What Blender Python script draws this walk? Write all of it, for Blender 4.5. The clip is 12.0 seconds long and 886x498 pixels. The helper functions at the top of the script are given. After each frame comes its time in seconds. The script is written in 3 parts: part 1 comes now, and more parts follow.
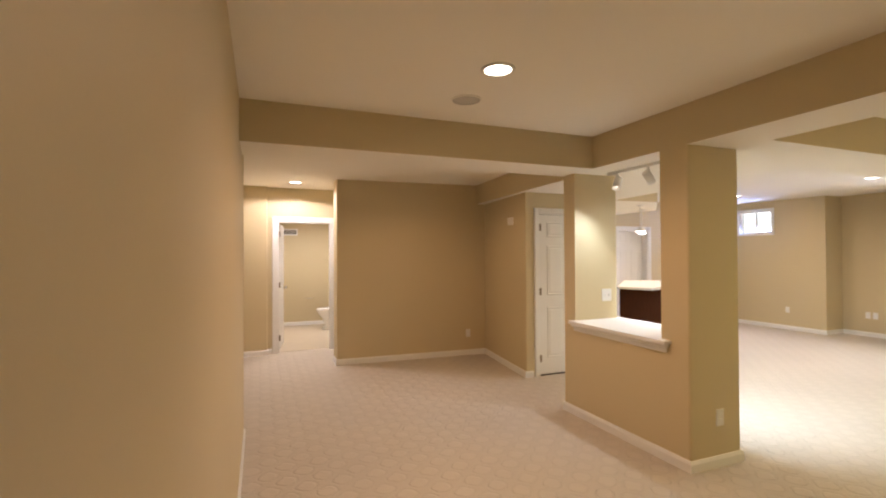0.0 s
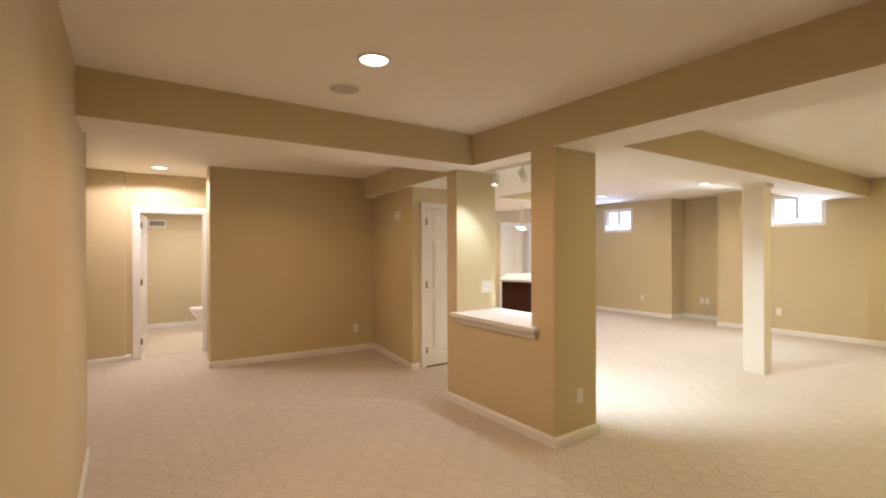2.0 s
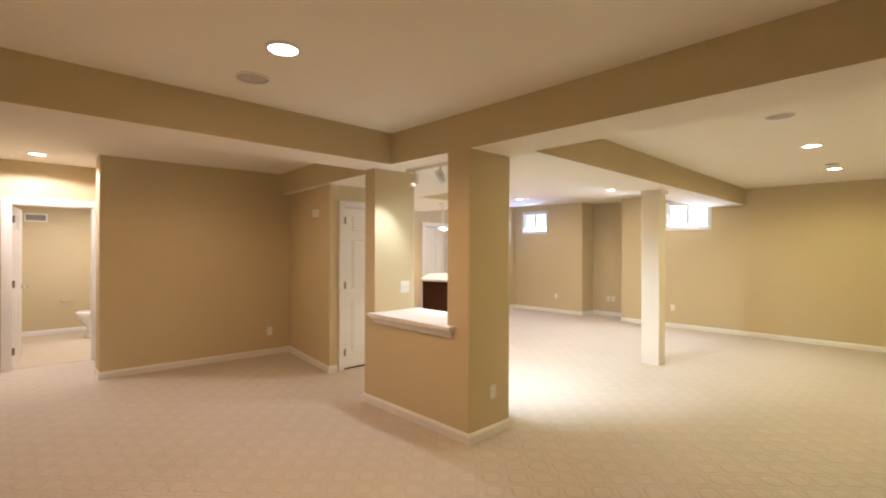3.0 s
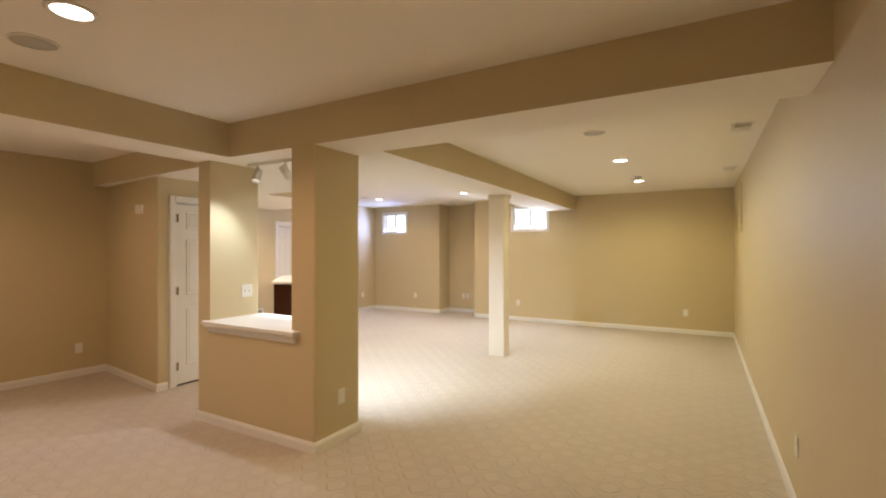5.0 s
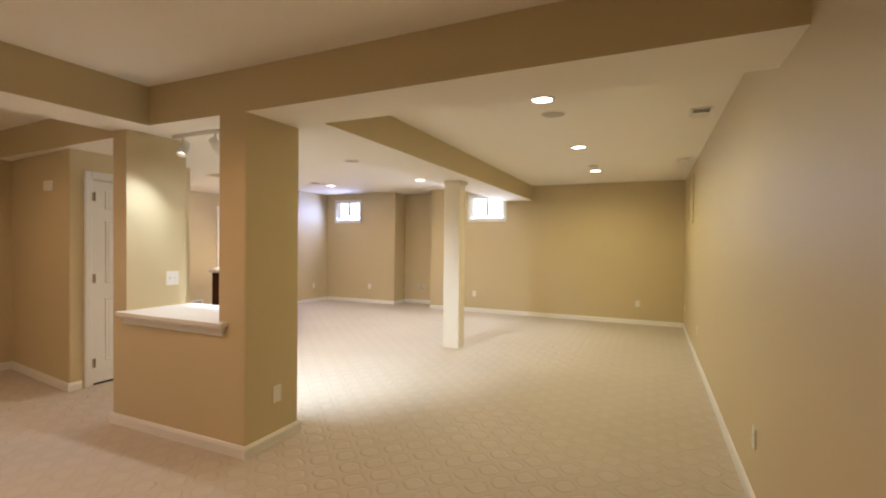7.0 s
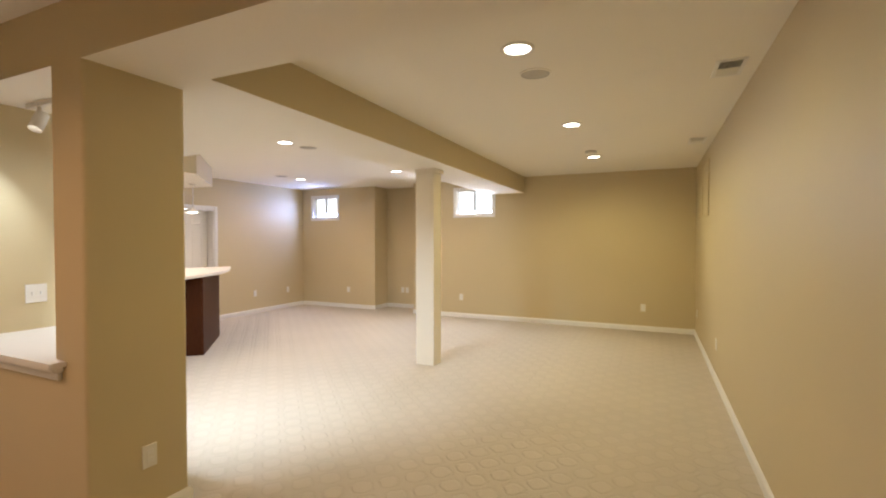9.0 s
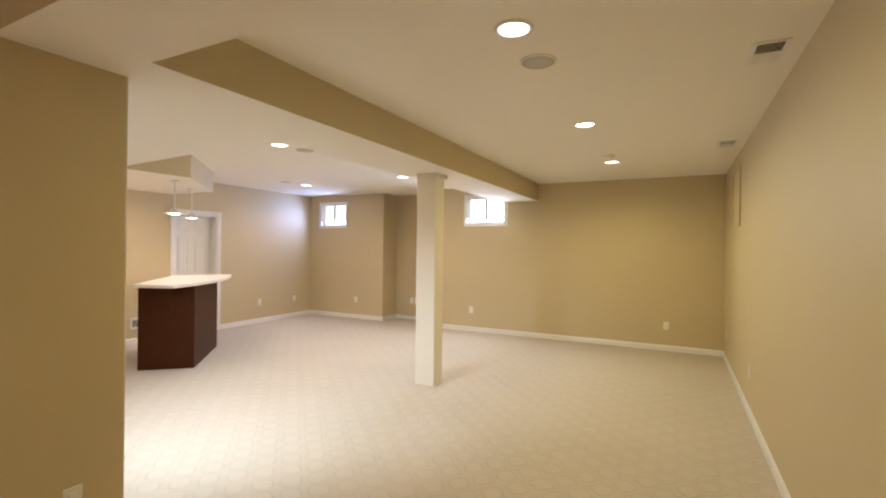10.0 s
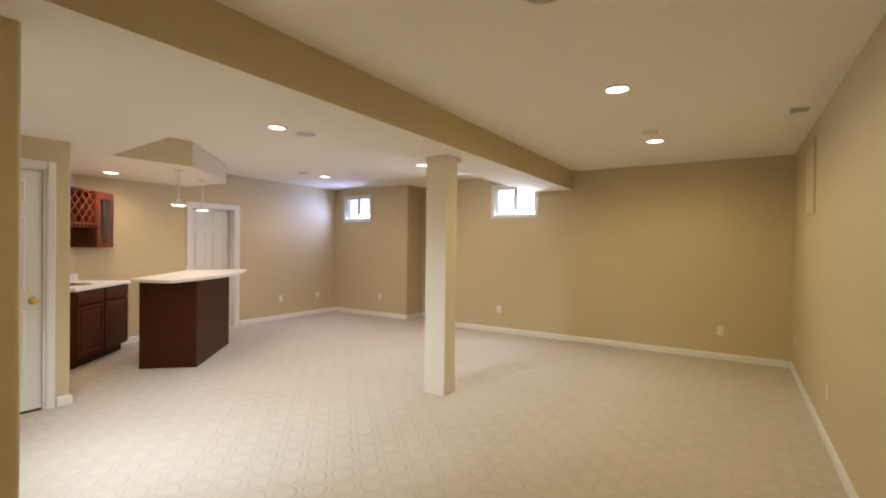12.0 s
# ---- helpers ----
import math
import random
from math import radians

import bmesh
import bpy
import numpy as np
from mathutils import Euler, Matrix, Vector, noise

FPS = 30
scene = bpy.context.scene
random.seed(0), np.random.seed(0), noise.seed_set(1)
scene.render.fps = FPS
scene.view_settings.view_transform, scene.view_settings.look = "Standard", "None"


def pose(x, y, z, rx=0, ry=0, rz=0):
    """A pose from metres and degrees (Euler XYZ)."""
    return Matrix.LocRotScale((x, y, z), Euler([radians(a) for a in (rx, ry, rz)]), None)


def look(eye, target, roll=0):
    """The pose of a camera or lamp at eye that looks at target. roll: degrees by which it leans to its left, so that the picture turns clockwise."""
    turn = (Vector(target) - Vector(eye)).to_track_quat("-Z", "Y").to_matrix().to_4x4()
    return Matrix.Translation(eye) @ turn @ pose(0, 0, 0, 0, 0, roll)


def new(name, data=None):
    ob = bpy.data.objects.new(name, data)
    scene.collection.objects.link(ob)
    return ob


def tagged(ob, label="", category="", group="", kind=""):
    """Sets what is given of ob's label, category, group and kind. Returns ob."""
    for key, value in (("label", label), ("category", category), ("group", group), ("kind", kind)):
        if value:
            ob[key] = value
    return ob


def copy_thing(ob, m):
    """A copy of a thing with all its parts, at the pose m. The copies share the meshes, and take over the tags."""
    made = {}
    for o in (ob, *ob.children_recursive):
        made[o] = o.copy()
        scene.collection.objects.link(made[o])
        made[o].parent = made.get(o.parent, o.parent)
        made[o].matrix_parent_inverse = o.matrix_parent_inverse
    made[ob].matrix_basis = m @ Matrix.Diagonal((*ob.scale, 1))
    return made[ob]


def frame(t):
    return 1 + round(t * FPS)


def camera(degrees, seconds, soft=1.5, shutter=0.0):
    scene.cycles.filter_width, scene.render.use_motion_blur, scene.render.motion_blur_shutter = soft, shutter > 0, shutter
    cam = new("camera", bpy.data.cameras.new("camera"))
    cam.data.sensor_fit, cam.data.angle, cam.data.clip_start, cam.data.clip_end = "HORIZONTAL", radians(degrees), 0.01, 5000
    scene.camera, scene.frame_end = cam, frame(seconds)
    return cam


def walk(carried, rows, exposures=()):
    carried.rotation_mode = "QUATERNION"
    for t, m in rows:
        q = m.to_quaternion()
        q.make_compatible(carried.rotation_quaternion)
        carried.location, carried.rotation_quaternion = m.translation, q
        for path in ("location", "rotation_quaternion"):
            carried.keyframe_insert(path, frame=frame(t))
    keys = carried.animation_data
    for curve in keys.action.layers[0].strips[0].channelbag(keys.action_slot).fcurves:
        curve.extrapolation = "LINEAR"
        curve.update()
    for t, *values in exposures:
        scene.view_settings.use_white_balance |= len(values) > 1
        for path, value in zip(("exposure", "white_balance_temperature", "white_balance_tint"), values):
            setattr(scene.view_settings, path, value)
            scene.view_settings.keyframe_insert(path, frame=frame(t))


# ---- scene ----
cam = camera(87.9, 12.0, 2.0)
PATH = [
    (0, (0.28, 0.318, 1.523), (1.021, 2.176, 1.545), -0.3),
    (0.5, (0.299, 0.305, 1.522), (1.119, 2.13, 1.546), -0.4),
    (1, (0.332, 0.295, 1.521), (1.249, 2.072, 1.539), -0.5),
    (1.5, (0.353, 0.285, 1.52), (1.383, 1.999, 1.524), -0.5),
    (2, (0.388, 0.278, 1.51), (1.525, 1.924, 1.508), -0.2),
    (2.5, (0.408, 0.272, 1.511), (1.663, 1.83, 1.508), -0.0),
    (3, (0.45, 0.251, 1.507), (1.838, 1.691, 1.505), 0.2),
    (3.5, (0.483, 0.228, 1.509), (1.998, 1.535, 1.506), 0.4),
    (5.5, (0.589, 0.159, 1.504), (2.363, 1.082, 1.503), -0.1),
    (6, (0.618, 0.162, 1.501), (2.411, 1.047, 1.494), 0.1),
    (6.5, (0.69, 0.188, 1.488), (2.502, 1.033, 1.469), 0.5),
    (7, (0.838, 0.233, 1.442), (2.66, 1.056, 1.412), 0.6),
    (9, (1.823, 0.301, 1.46), (3.643, 1.13, 1.419), 0.0),
    (9.5, (2.062, 0.293, 1.465), (3.865, 1.158, 1.447), 0.2),
    (10, (2.266, 0.286, 1.477), (4.047, 1.196, 1.473), 0.7),
    (10.5, (2.471, 0.286, 1.473), (4.226, 1.244, 1.464), 1.1),
    (11, (2.636, 0.274, 1.459), (4.365, 1.28, 1.449), 1.2),
    (11.5, (2.789, 0.279, 1.448), (4.489, 1.332, 1.431), 1.0),
    (12, (2.913, 0.285, 1.43), (4.601, 1.357, 1.412), 0.7),
]
EXPOSURES = [(0.0, 0.58), (1.0, 0.58), (2.5, 0.63), (3.5, 0.66), (5.5, 0.43), (7.0, 0.39), (9.5, 0.34), (10.5, 0.34), (12.0, 0.05)]
walk(cam, [(t, look(eye, target, roll)) for t, eye, target, roll in PATH], EXPOSURES)

# ---- light ----
CEIL, LOW = 2.565, 2.28
TRACK, HALL, BATH = (0.80, 0.89, 1.0), (0.98, 0.85, 0.88), (1.0, 0.90, 0.92)
WARM, SOUTH, BAR_WARM, DAY = (1.0, 0.62, 0.40), (1.0, 0.85, 0.43), (1.0, 0.75, 0.55), (0.36, 0.48, 1.0)
world = bpy.data.worlds.new("sky")
scene.world = world
world.use_nodes = True
sky = world.node_tree.nodes.new("ShaderNodeTexSky")
sky.sky_type, sky.sun_disc = "NISHITA", False
sky.sun_elevation, sky.sun_rotation = radians(40), radians(60)
world.node_tree.links.new(sky.outputs[0], world.node_tree.nodes["Background"].inputs[0])
world.node_tree.nodes["Background"].inputs[1].default_value = 0.15


def spot(m, watts, color, cone=160, blend=0.5, radius=0.05):
    data = bpy.data.lights.new("lamp", "SPOT")
    data.energy, data.color, data.spot_size, data.spot_blend, data.shadow_soft_size = watts, color, radians(cone), blend, radius
    new("lamp", data).matrix_world = m


def panel(m, watts, color, sx, sy):
    data = bpy.data.lights.new("daylight", "AREA")
    data.energy, data.color, data.shape, data.size, data.size_y = watts, color, "RECTANGLE", sx, sy
    data.spread = radians(150)
    new("daylight", data).matrix_world = m


# recessed lamps: x, y, ceiling, watts, colour; the third is unseen, added to brighten the nook
CANS = [(1.53, 2.60, CEIL, 59, WARM), (0.752, 7.20, CEIL, 64, HALL), (1.95, 5.20, CEIL, 28, WARM), (4.44, 1.02, CEIL, 30, SOUTH), (6.37, 1.015, CEIL, 42, SOUTH),
        (8.25, 1.02, CEIL, 52, SOUTH), (5.85, 4.10, CEIL, 27, BAR_WARM), (8.28, 4.07, CEIL, 37, BAR_WARM), (8.42, 6.17, CEIL, 36, BAR_WARM),
        (5.53, 6.86, LOW, 32, BAR_WARM)]
for x, y, z, watts, color in CANS:
    spot(pose(x, y, z - 0.012), watts, color, 172 if x > 3 else 160, 0.6 if y < 7 else 0.2)
# swivel heads of the track: x, y, point aimed at, and its lamps (watts, cone, blend)
HEADS = [(3.336, 3.64, (2.3, 3.25, 0.0), ((20, 120, 0.6),)),
         (3.336, 3.28, (5.4, 3.62, 0.0), ((310, 92, 1.0),)),
         (3.336, 2.99, (3.45, 3.95, 0.9), ((10, 110, 1.0),))]
for x, y, aim, lamps in HEADS:
    head = Vector((x, y, LOW - 0.11))
    mouth = head + (Vector(aim) - head).normalized() * 0.075
    for watts, cone, blend in lamps:
        spot(look(mouth, aim), watts, TRACK, cone, blend, 0.02)
PENDANTS = [(5.84, 5.875), (6.48, 6.48)]
for x, y in PENDANTS:
    spot(pose(x, y, 1.845), 16, BAR_WARM, 150, 0.6, 0.05)
spot(pose(1.3, 9.3, 2.55), 155, BATH, 170, 0.8, 0.15)
panel(pose(9.943, 6.85, 2.15, 0, 74, 0), 17, DAY, 0.40, 0.62)
panel(pose(9.79, 3.31, 2.15, 0, 72, 0), 32, (0.72, 0.80, 1.0), 0.42, 0.68)


# ---- materials ----
def material(name, base, rough=0.6, metal=0.0, vary=0.06, scale=3.0, bump=0.0, fine=200.0, spec=0.5):
    """A paint or plain surface: two scales of tone variation and a fine relief."""
    m = bpy.data.materials.new(name)
    m.use_nodes = True
    n, l = m.node_tree.nodes, m.node_tree.links
    b = n["Principled BSDF"]
    b.inputs["Roughness"].default_value, b.inputs["Metallic"].default_value = rough, metal
    b.inputs["Specular IOR Level"].default_value = spec
    co = n.new("ShaderNodeTexCoord")
    big, small = n.new("ShaderNodeTexNoise"), n.new("ShaderNodeTexNoise")
    big.inputs["Scale"].default_value, small.inputs["Scale"].default_value = scale, fine
    big.inputs["Detail"].default_value = 4
    for t in (big, small):
        l.new(co.outputs["Object"], t.inputs["Vector"])
    mix = n.new("ShaderNodeMix")
    mix.data_type = "RGBA"
    mix.inputs[6].default_value = (*[c * (1 - vary) for c in base], 1)
    mix.inputs[7].default_value = (*[min(1, c * (1 + vary)) for c in base], 1)
    add = n.new("ShaderNodeMath")
    add.operation = "MULTIPLY_ADD"
    add.inputs[1].default_value = 0.3
    l.new(small.outputs[0], add.inputs[0])
    l.new(big.outputs[0], add.inputs[2])
    sub = n.new("ShaderNodeMath")
    sub.operation = "SUBTRACT"
    sub.inputs[1].default_value = 0.15
    l.new(add.outputs[0], sub.inputs[0])
    l.new(sub.outputs[0], mix.inputs[0])
    l.new(mix.outputs[2], b.inputs["Base Color"])
    if bump:
        bp = n.new("ShaderNodeBump")
        bp.inputs["Strength"].default_value, bp.inputs["Distance"].default_value = bump, 0.002
        l.new(small.outputs[0], bp.inputs["Height"])
        l.new(bp.outputs[0], b.inputs["Normal"])
    return m


def glowing(name, color, strength):
    m = bpy.data.materials.new(name)
    m.use_nodes = True
    b = m.node_tree.nodes["Principled BSDF"]
    b.inputs["Base Color"].default_value = (0.9, 0.9, 0.9, 1)
    b.inputs["Emission Color"].default_value, b.inputs["Emission Strength"].default_value = (*color, 1), strength
    return m


def wood(name, dark, light, rough=0.35):
    m = bpy.data.materials.new(name)
    m.use_nodes = True
    n, l = m.node_tree.nodes, m.node_tree.links
    b = n["Principled BSDF"]
    b.inputs["Roughness"].default_value, b.inputs["Specular IOR Level"].default_value = rough + 0.1, 0.12
    co, mp, ns = n.new("ShaderNodeTexCoord"), n.new("ShaderNodeMapping"), n.new("ShaderNodeTexNoise")
    mp.inputs["Scale"].default_value = (14, 14, 1.2)
    ns.inputs["Scale"].default_value, ns.inputs["Detail"].default_value = 6, 6
    ramp = n.new("ShaderNodeValToRGB")
    ramp.color_ramp.elements[0].position, ramp.color_ramp.elements[1].position = 0.3, 0.7
    ramp.color_ramp.elements[0].color, ramp.color_ramp.elements[1].color = (*dark, 1), (*light, 1)
    l.new(co.outputs["Object"], mp.inputs[0])
    l.new(mp.outputs[0], ns.inputs["Vector"])
    l.new(ns.outputs[0], ramp.inputs[0])
    l.new(ramp.outputs[0], b.inputs["Base Color"])
    return m


def carpet_material():
    """Cut and loop carpet: a staggered lattice of raised pads with sunken outlines, and tufts."""
    m = bpy.data.materials.new("carpet")
    m.use_nodes = True
    n, l = m.node_tree.nodes, m.node_tree.links
    b = n["Principled BSDF"]
    b.inputs["Roughness"].default_value, b.inputs["Specular IOR Level"].default_value = 1.0, 0.1
    b.inputs["Sheen Weight"].default_value = 0.15
    co, ns, add, rot = n.new("ShaderNodeTexCoord"), n.new("ShaderNodeTexNoise"), n.new("ShaderNodeVectorMath"), n.new("ShaderNodeMapping")
    ns.inputs["Scale"].default_value = 16
    add.operation = "MULTIPLY_ADD"
    add.inputs[1].default_value = (0.04, 0.04, 0)
    rot.inputs["Rotation"].default_value = (0, 0, radians(45))
    rot.inputs["Scale"].default_value = (1 / 0.165, 1 / 0.165, 1)
    l.new(co.outputs["Object"], ns.inputs["Vector"])
    l.new(ns.outputs[1], add.inputs[0])
    l.new(co.outputs["Object"], add.inputs[2])
    l.new(add.outputs[0], rot.inputs[0])

    def math_node(op, a, b=0.0):
        k = n.new("ShaderNodeMath")
        k.operation = op
        for i, v in ((0, a), (1, b)):
            if isinstance(v, (int, float)):
                k.inputs[i].default_value = v
            else:
                l.new(v, k.inputs[i])
        return k.outputs[0]

    sep = n.new("ShaderNodeSeparateXYZ")
    l.new(rot.outputs[0], sep.inputs[0])
    quad = [math_node("POWER", math_node("ABSOLUTE", math_node("SUBTRACT", math_node("FRACT", sep.outputs[i]), 0.5)), 3.0) for i in (0, 1)]
    dist = math_node("POWER", math_node("ADD", quad[0], quad[1]), 1 / 3.0)
    pads = n.new("ShaderNodeValToRGB")
    pads.color_ramp.interpolation = "EASE"
    for e, (at, v) in zip([pads.color_ramp.elements[0], pads.color_ramp.elements[1], *[pads.color_ramp.elements.new(x) for x in (0.37, 0.45)]], ((0.28, 1.0), (0.56, 0.55), (0.38, 0.15), (0.47, 0.5))):
        e.position, e.color = at, (v, v, v, 1)
    l.new(dist, pads.inputs[0])
    tuft, worn = n.new("ShaderNodeTexNoise"), n.new("ShaderNodeTexNoise")
    tuft.inputs["Scale"].default_value, worn.inputs["Scale"].default_value = 150, 1.3
    l.new(co.outputs["Object"], tuft.inputs["Vector"])
    l.new(co.outputs["Object"], worn.inputs["Vector"])
    h = n.new("ShaderNodeMath")
    h.operation = "MULTIPLY_ADD"
    h.inputs[1].default_value = 0.5
    l.new(tuft.outputs[0], h.inputs[0])
    l.new(pads.outputs[0], h.inputs[2])
    bp = n.new("ShaderNodeBump")
    bp.inputs["Strength"].default_value, bp.inputs["Distance"].default_value = 0.8, 0.008
    l.new(h.outputs[0], bp.inputs["Height"])
    l.new(bp.outputs[0], b.inputs["Normal"])
    # pile height also sets the colour: shade of the sunken outlines is painted in
    ramp = n.new("ShaderNodeMapRange")
    ramp.inputs["From Max"].default_value = 1.5
    l.new(h.outputs[0], ramp.inputs[0])
    mix, mix2 = n.new("ShaderNodeMix"), n.new("ShaderNodeMix")
    for x in (mix, mix2):
        x.data_type = "RGBA"
    mix.inputs[6].default_value, mix.inputs[7].default_value = (0.578, 0.515, 0.425, 1), (0.64, 0.572, 0.477, 1)
    l.new(ramp.outputs[0], mix.inputs[0])
    mix2.blend_type = "MULTIPLY"
    mix2.inputs[0].default_value = 0.12
    l.new(mix.outputs[2], mix2.inputs[6])
    l.new(worn.outputs[0], mix2.inputs[7])
    l.new(mix2.outputs[2], b.inputs["Base Color"])
    return m


PAINT = material("tan_wall_paint", (0.61, 0.512, 0.318), 0.5, vary=0.03, scale=0.8, bump=0.05, fine=160, spec=0.4)
WHITE = material("white_ceiling_paint", (0.90, 0.865, 0.785), 0.9, vary=0.02, scale=0.8, bump=0.1, fine=120, spec=0.2)
TRIM = material("white_gloss_paint", (0.82, 0.81, 0.78), 0.35, vary=0.02, scale=4)
PLASTIC = material("white_plastic", (0.80, 0.78, 0.73), 0.4, vary=0.02, scale=20)
COLUMN = material("cream_column_paint", (0.80, 0.74, 0.63), 0.5, vary=0.03, scale=2)
CARPET = carpet_material()
VINYL = material("beige_vinyl", (0.55, 0.47, 0.35), 0.35, vary=0.1, scale=6)
CHERRY = wood("cherry_wood", (0.066, 0.020, 0.006), (0.098, 0.029, 0.0085), 0.40)
BAR_WOOD = wood("dark_cherry_wood", (0.046, 0.0135, 0.0042), (0.064, 0.0195, 0.006), 0.35)
# red cherry, its colour raised for the bar lamp's light on rack and door
LIT_RED_CHERRY = wood("lit_red_cherry_wood", (0.14, 0.030, 0.010), (0.22, 0.052, 0.016))
STONE = material("white_laminate", (0.80, 0.78, 0.75), 0.3, vary=0.08, scale=60)
BRASS = material("brass", (0.80, 0.55, 0.22), 0.25, 1.0, vary=0.05)
BRONZE = material("dark_hinge_metal", (0.25, 0.20, 0.14), 0.4, 1.0)
CHROME = material("chrome", (0.8, 0.8, 0.8), 0.15, 1.0, vary=0.02)
# shade as a colour: for the door gap, closet, vent ducts and sink basin
DARK = material("painted_shade_black", (0.03, 0.028, 0.025), 0.8)
GREY = material("grey_grille", (0.45, 0.42, 0.37), 0.6)
SPEAKER = material("speaker_cloth", (0.55, 0.52, 0.47), 0.8, bump=0.3, fine=900)
PORCELAIN = material("porcelain", (0.85, 0.84, 0.81), 0.12, vary=0.01)
VINYL_WHITE = material("white_window_vinyl", (0.82, 0.83, 0.84), 0.4, vary=0.02)
LENS = glowing("lamp_lens", (1.0, 0.93, 0.82), 9.0)
GLOW = glowing("pendant_glow", (1.0, 0.96, 0.90), 7.0)
glass = bpy.data.materials.new("glass")
glass.use_nodes = True
_b = glass.node_tree.nodes["Principled BSDF"]
_b.inputs["Roughness"].default_value, _b.inputs["Transmission Weight"].default_value, _b.inputs["IOR"].default_value = 0.02, 1.0, 1.45


# ---- mesh helpers ----
def empty(name, m, label="", category="", group="", kind=""):
    ob = new(name)
    ob.matrix_world = m
    return tagged(ob, label, category, group, kind)


def link(name, bm, mat, parent=None, label="", smooth=False):
    me = bpy.data.meshes.new(name)
    bmesh.ops.recalc_face_normals(bm, faces=bm.faces)
    if smooth:
        for f in bm.faces:
            f.smooth = len(f.verts) == 4
    bm.to_mesh(me)
    bm.free()
    for x in (mat if isinstance(mat, (list, tuple)) else [mat]):
        me.materials.append(x)
    ob = new(name, me)
    if parent:
        ob.parent = parent
    return tagged(ob, label)


def part(name, bm, mat, parent, label="", smooth=False):
    return link(name, bm, mat, parent, label, smooth)


def box(x0, y0, z0, x1, y1, z1, bevel=0.0, bm=None):
    bm = bm or bmesh.new()
    v = [bm.verts.new(c) for c in ((x0, y0, z0), (x1, y0, z0), (x1, y1, z0), (x0, y1, z0), (x0, y0, z1), (x1, y0, z1), (x1, y1, z1), (x0, y1, z1))]
    for q in ((3, 2, 1, 0), (4, 5, 6, 7), (0, 1, 5, 4), (1, 2, 6, 5), (2, 3, 7, 6), (3, 0, 4, 7)):
        bm.faces.new([v[i] for i in q])
    if bevel:
        bmesh.ops.bevel(bm, geom=list({e for x in v for e in x.link_edges}), offset=bevel, segments=2, affect="EDGES", profile=0.5)
    return bm


def rounded(poly):
    """Outline with each (x, y, r) corner rounded by the radius r."""
    out, k = [], len(poly)
    for i, p in enumerate(poly):
        if len(p) == 2 or not p[2]:
            out.append(Vector(p[:2]))
            continue
        c = Vector(p[:2])
        a, b = (Vector(poly[i - 1][:2]) - c).normalized(), (Vector(poly[(i + 1) % k][:2]) - c).normalized()
        for s in range(7):
            t = s / 6
            out.append(c + a * p[2] * (1 - t) ** 2 + b * p[2] * t ** 2)
    return out


def prism(poly, z0, z1, bm=None):
    bm = bm or bmesh.new()
    pts = rounded(poly)
    lo, hi = [bm.verts.new((p.x, p.y, z0)) for p in pts], [bm.verts.new((p.x, p.y, z1)) for p in pts]
    bm.faces.new(lo[::-1])
    bm.faces.new(hi)
    for i in range(len(pts)):
        j = (i + 1) % len(pts)
        bm.faces.new((lo[i], lo[j], hi[j], hi[i]))
    return bm


def lathe(profile, steps=32, bm=None, m=Matrix()):
    """A turned shape from (radius, z) pairs."""
    bm = bm or bmesh.new()
    rings = [[bm.verts.new(m @ Vector((r * math.cos(math.tau * i / steps), r * math.sin(math.tau * i / steps), z))) for i in range(steps)] for r, z in profile]
    for a, b in zip(rings, rings[1:]):
        for i in range(steps):
            j = (i + 1) % steps
            bm.faces.new((a[i], a[j], b[j], b[i]))
    for ring in (rings[0], rings[-1]):
        bm.faces.new(ring)
    return bm


def structure(name, bm, mat, label):
    return tagged(link(name, bm, mat), label, name.split("_")[0], kind="structure")


R = 0.02
# ---- floor and ceilings ----
structure("floor", box(-0.5, -0.7, -0.15, 10.9, 7.97, 0), CARPET, "beige patterned cut and loop carpet")
structure("floor_bathroom", box(-0.2, 7.97, -0.15, 2.4, 10.9, 0.004), VINYL, "pale beige vinyl bathroom floor")
structure("ceiling", box(-0.5, -0.7, CEIL, 10.9, 10.9, CEIL + 0.15), WHITE, "white painted drywall ceiling")


def soffit(name, poly, label):
    bm = prism(poly, LOW, CEIL + 0.01)
    bmesh.ops.recalc_face_normals(bm, faces=bm.faces)
    for f in bm.faces:
        f.material_index = 1 if f.normal.z < -0.5 else 0
    structure(name, bm, [PAINT, WHITE], label)


BEAM = 3.046
soffit("ceiling_soffit", [(3.0, -0.305), (3.475, -0.305), (3.485, 2.365), (9.82, 2.365), (9.82, 3.0), (4.77, 3.0), (5.0, 5.53), (5.78, 5.48), (6.83, 6.50),
                          (6.83, 7.47), (5.375, 7.47), (4.56, 6.74), (4.56, 5.185), (3.31, 5.185), (3.49, 6.63), (3.345, 6.63), (3.18, 4.08), (0.155, 4.08), (0.155, 3.632), (BEAM, 3.632), (BEAM, 2.65)],
       "tan dropped ceiling beams with white undersides")

# ---- walls ----
TOP = CEIL
structure("wall_west", prism([(0.155, -0.7), (0.155, 4.5, R), (-0.1, 4.5), (-0.1, 7.80), (-0.5, 7.80), (-0.5, -0.7)], 0, TOP), PAINT, "tan painted drywall wall")
structure("wall_south", box(0.155, -0.7, 0, 10.9, -0.305, TOP), PAINT, "long plain tan drywall wall")
D1L, D1R, D1Y = 0.537, 1.347, 7.88
bm = prism([(-0.5, 7.80), (0.388, 7.80, R), (0.388, D1Y), (D1L, D1Y), (D1L, D1Y + 0.12), (-0.5, D1Y + 0.12)], 0, TOP)
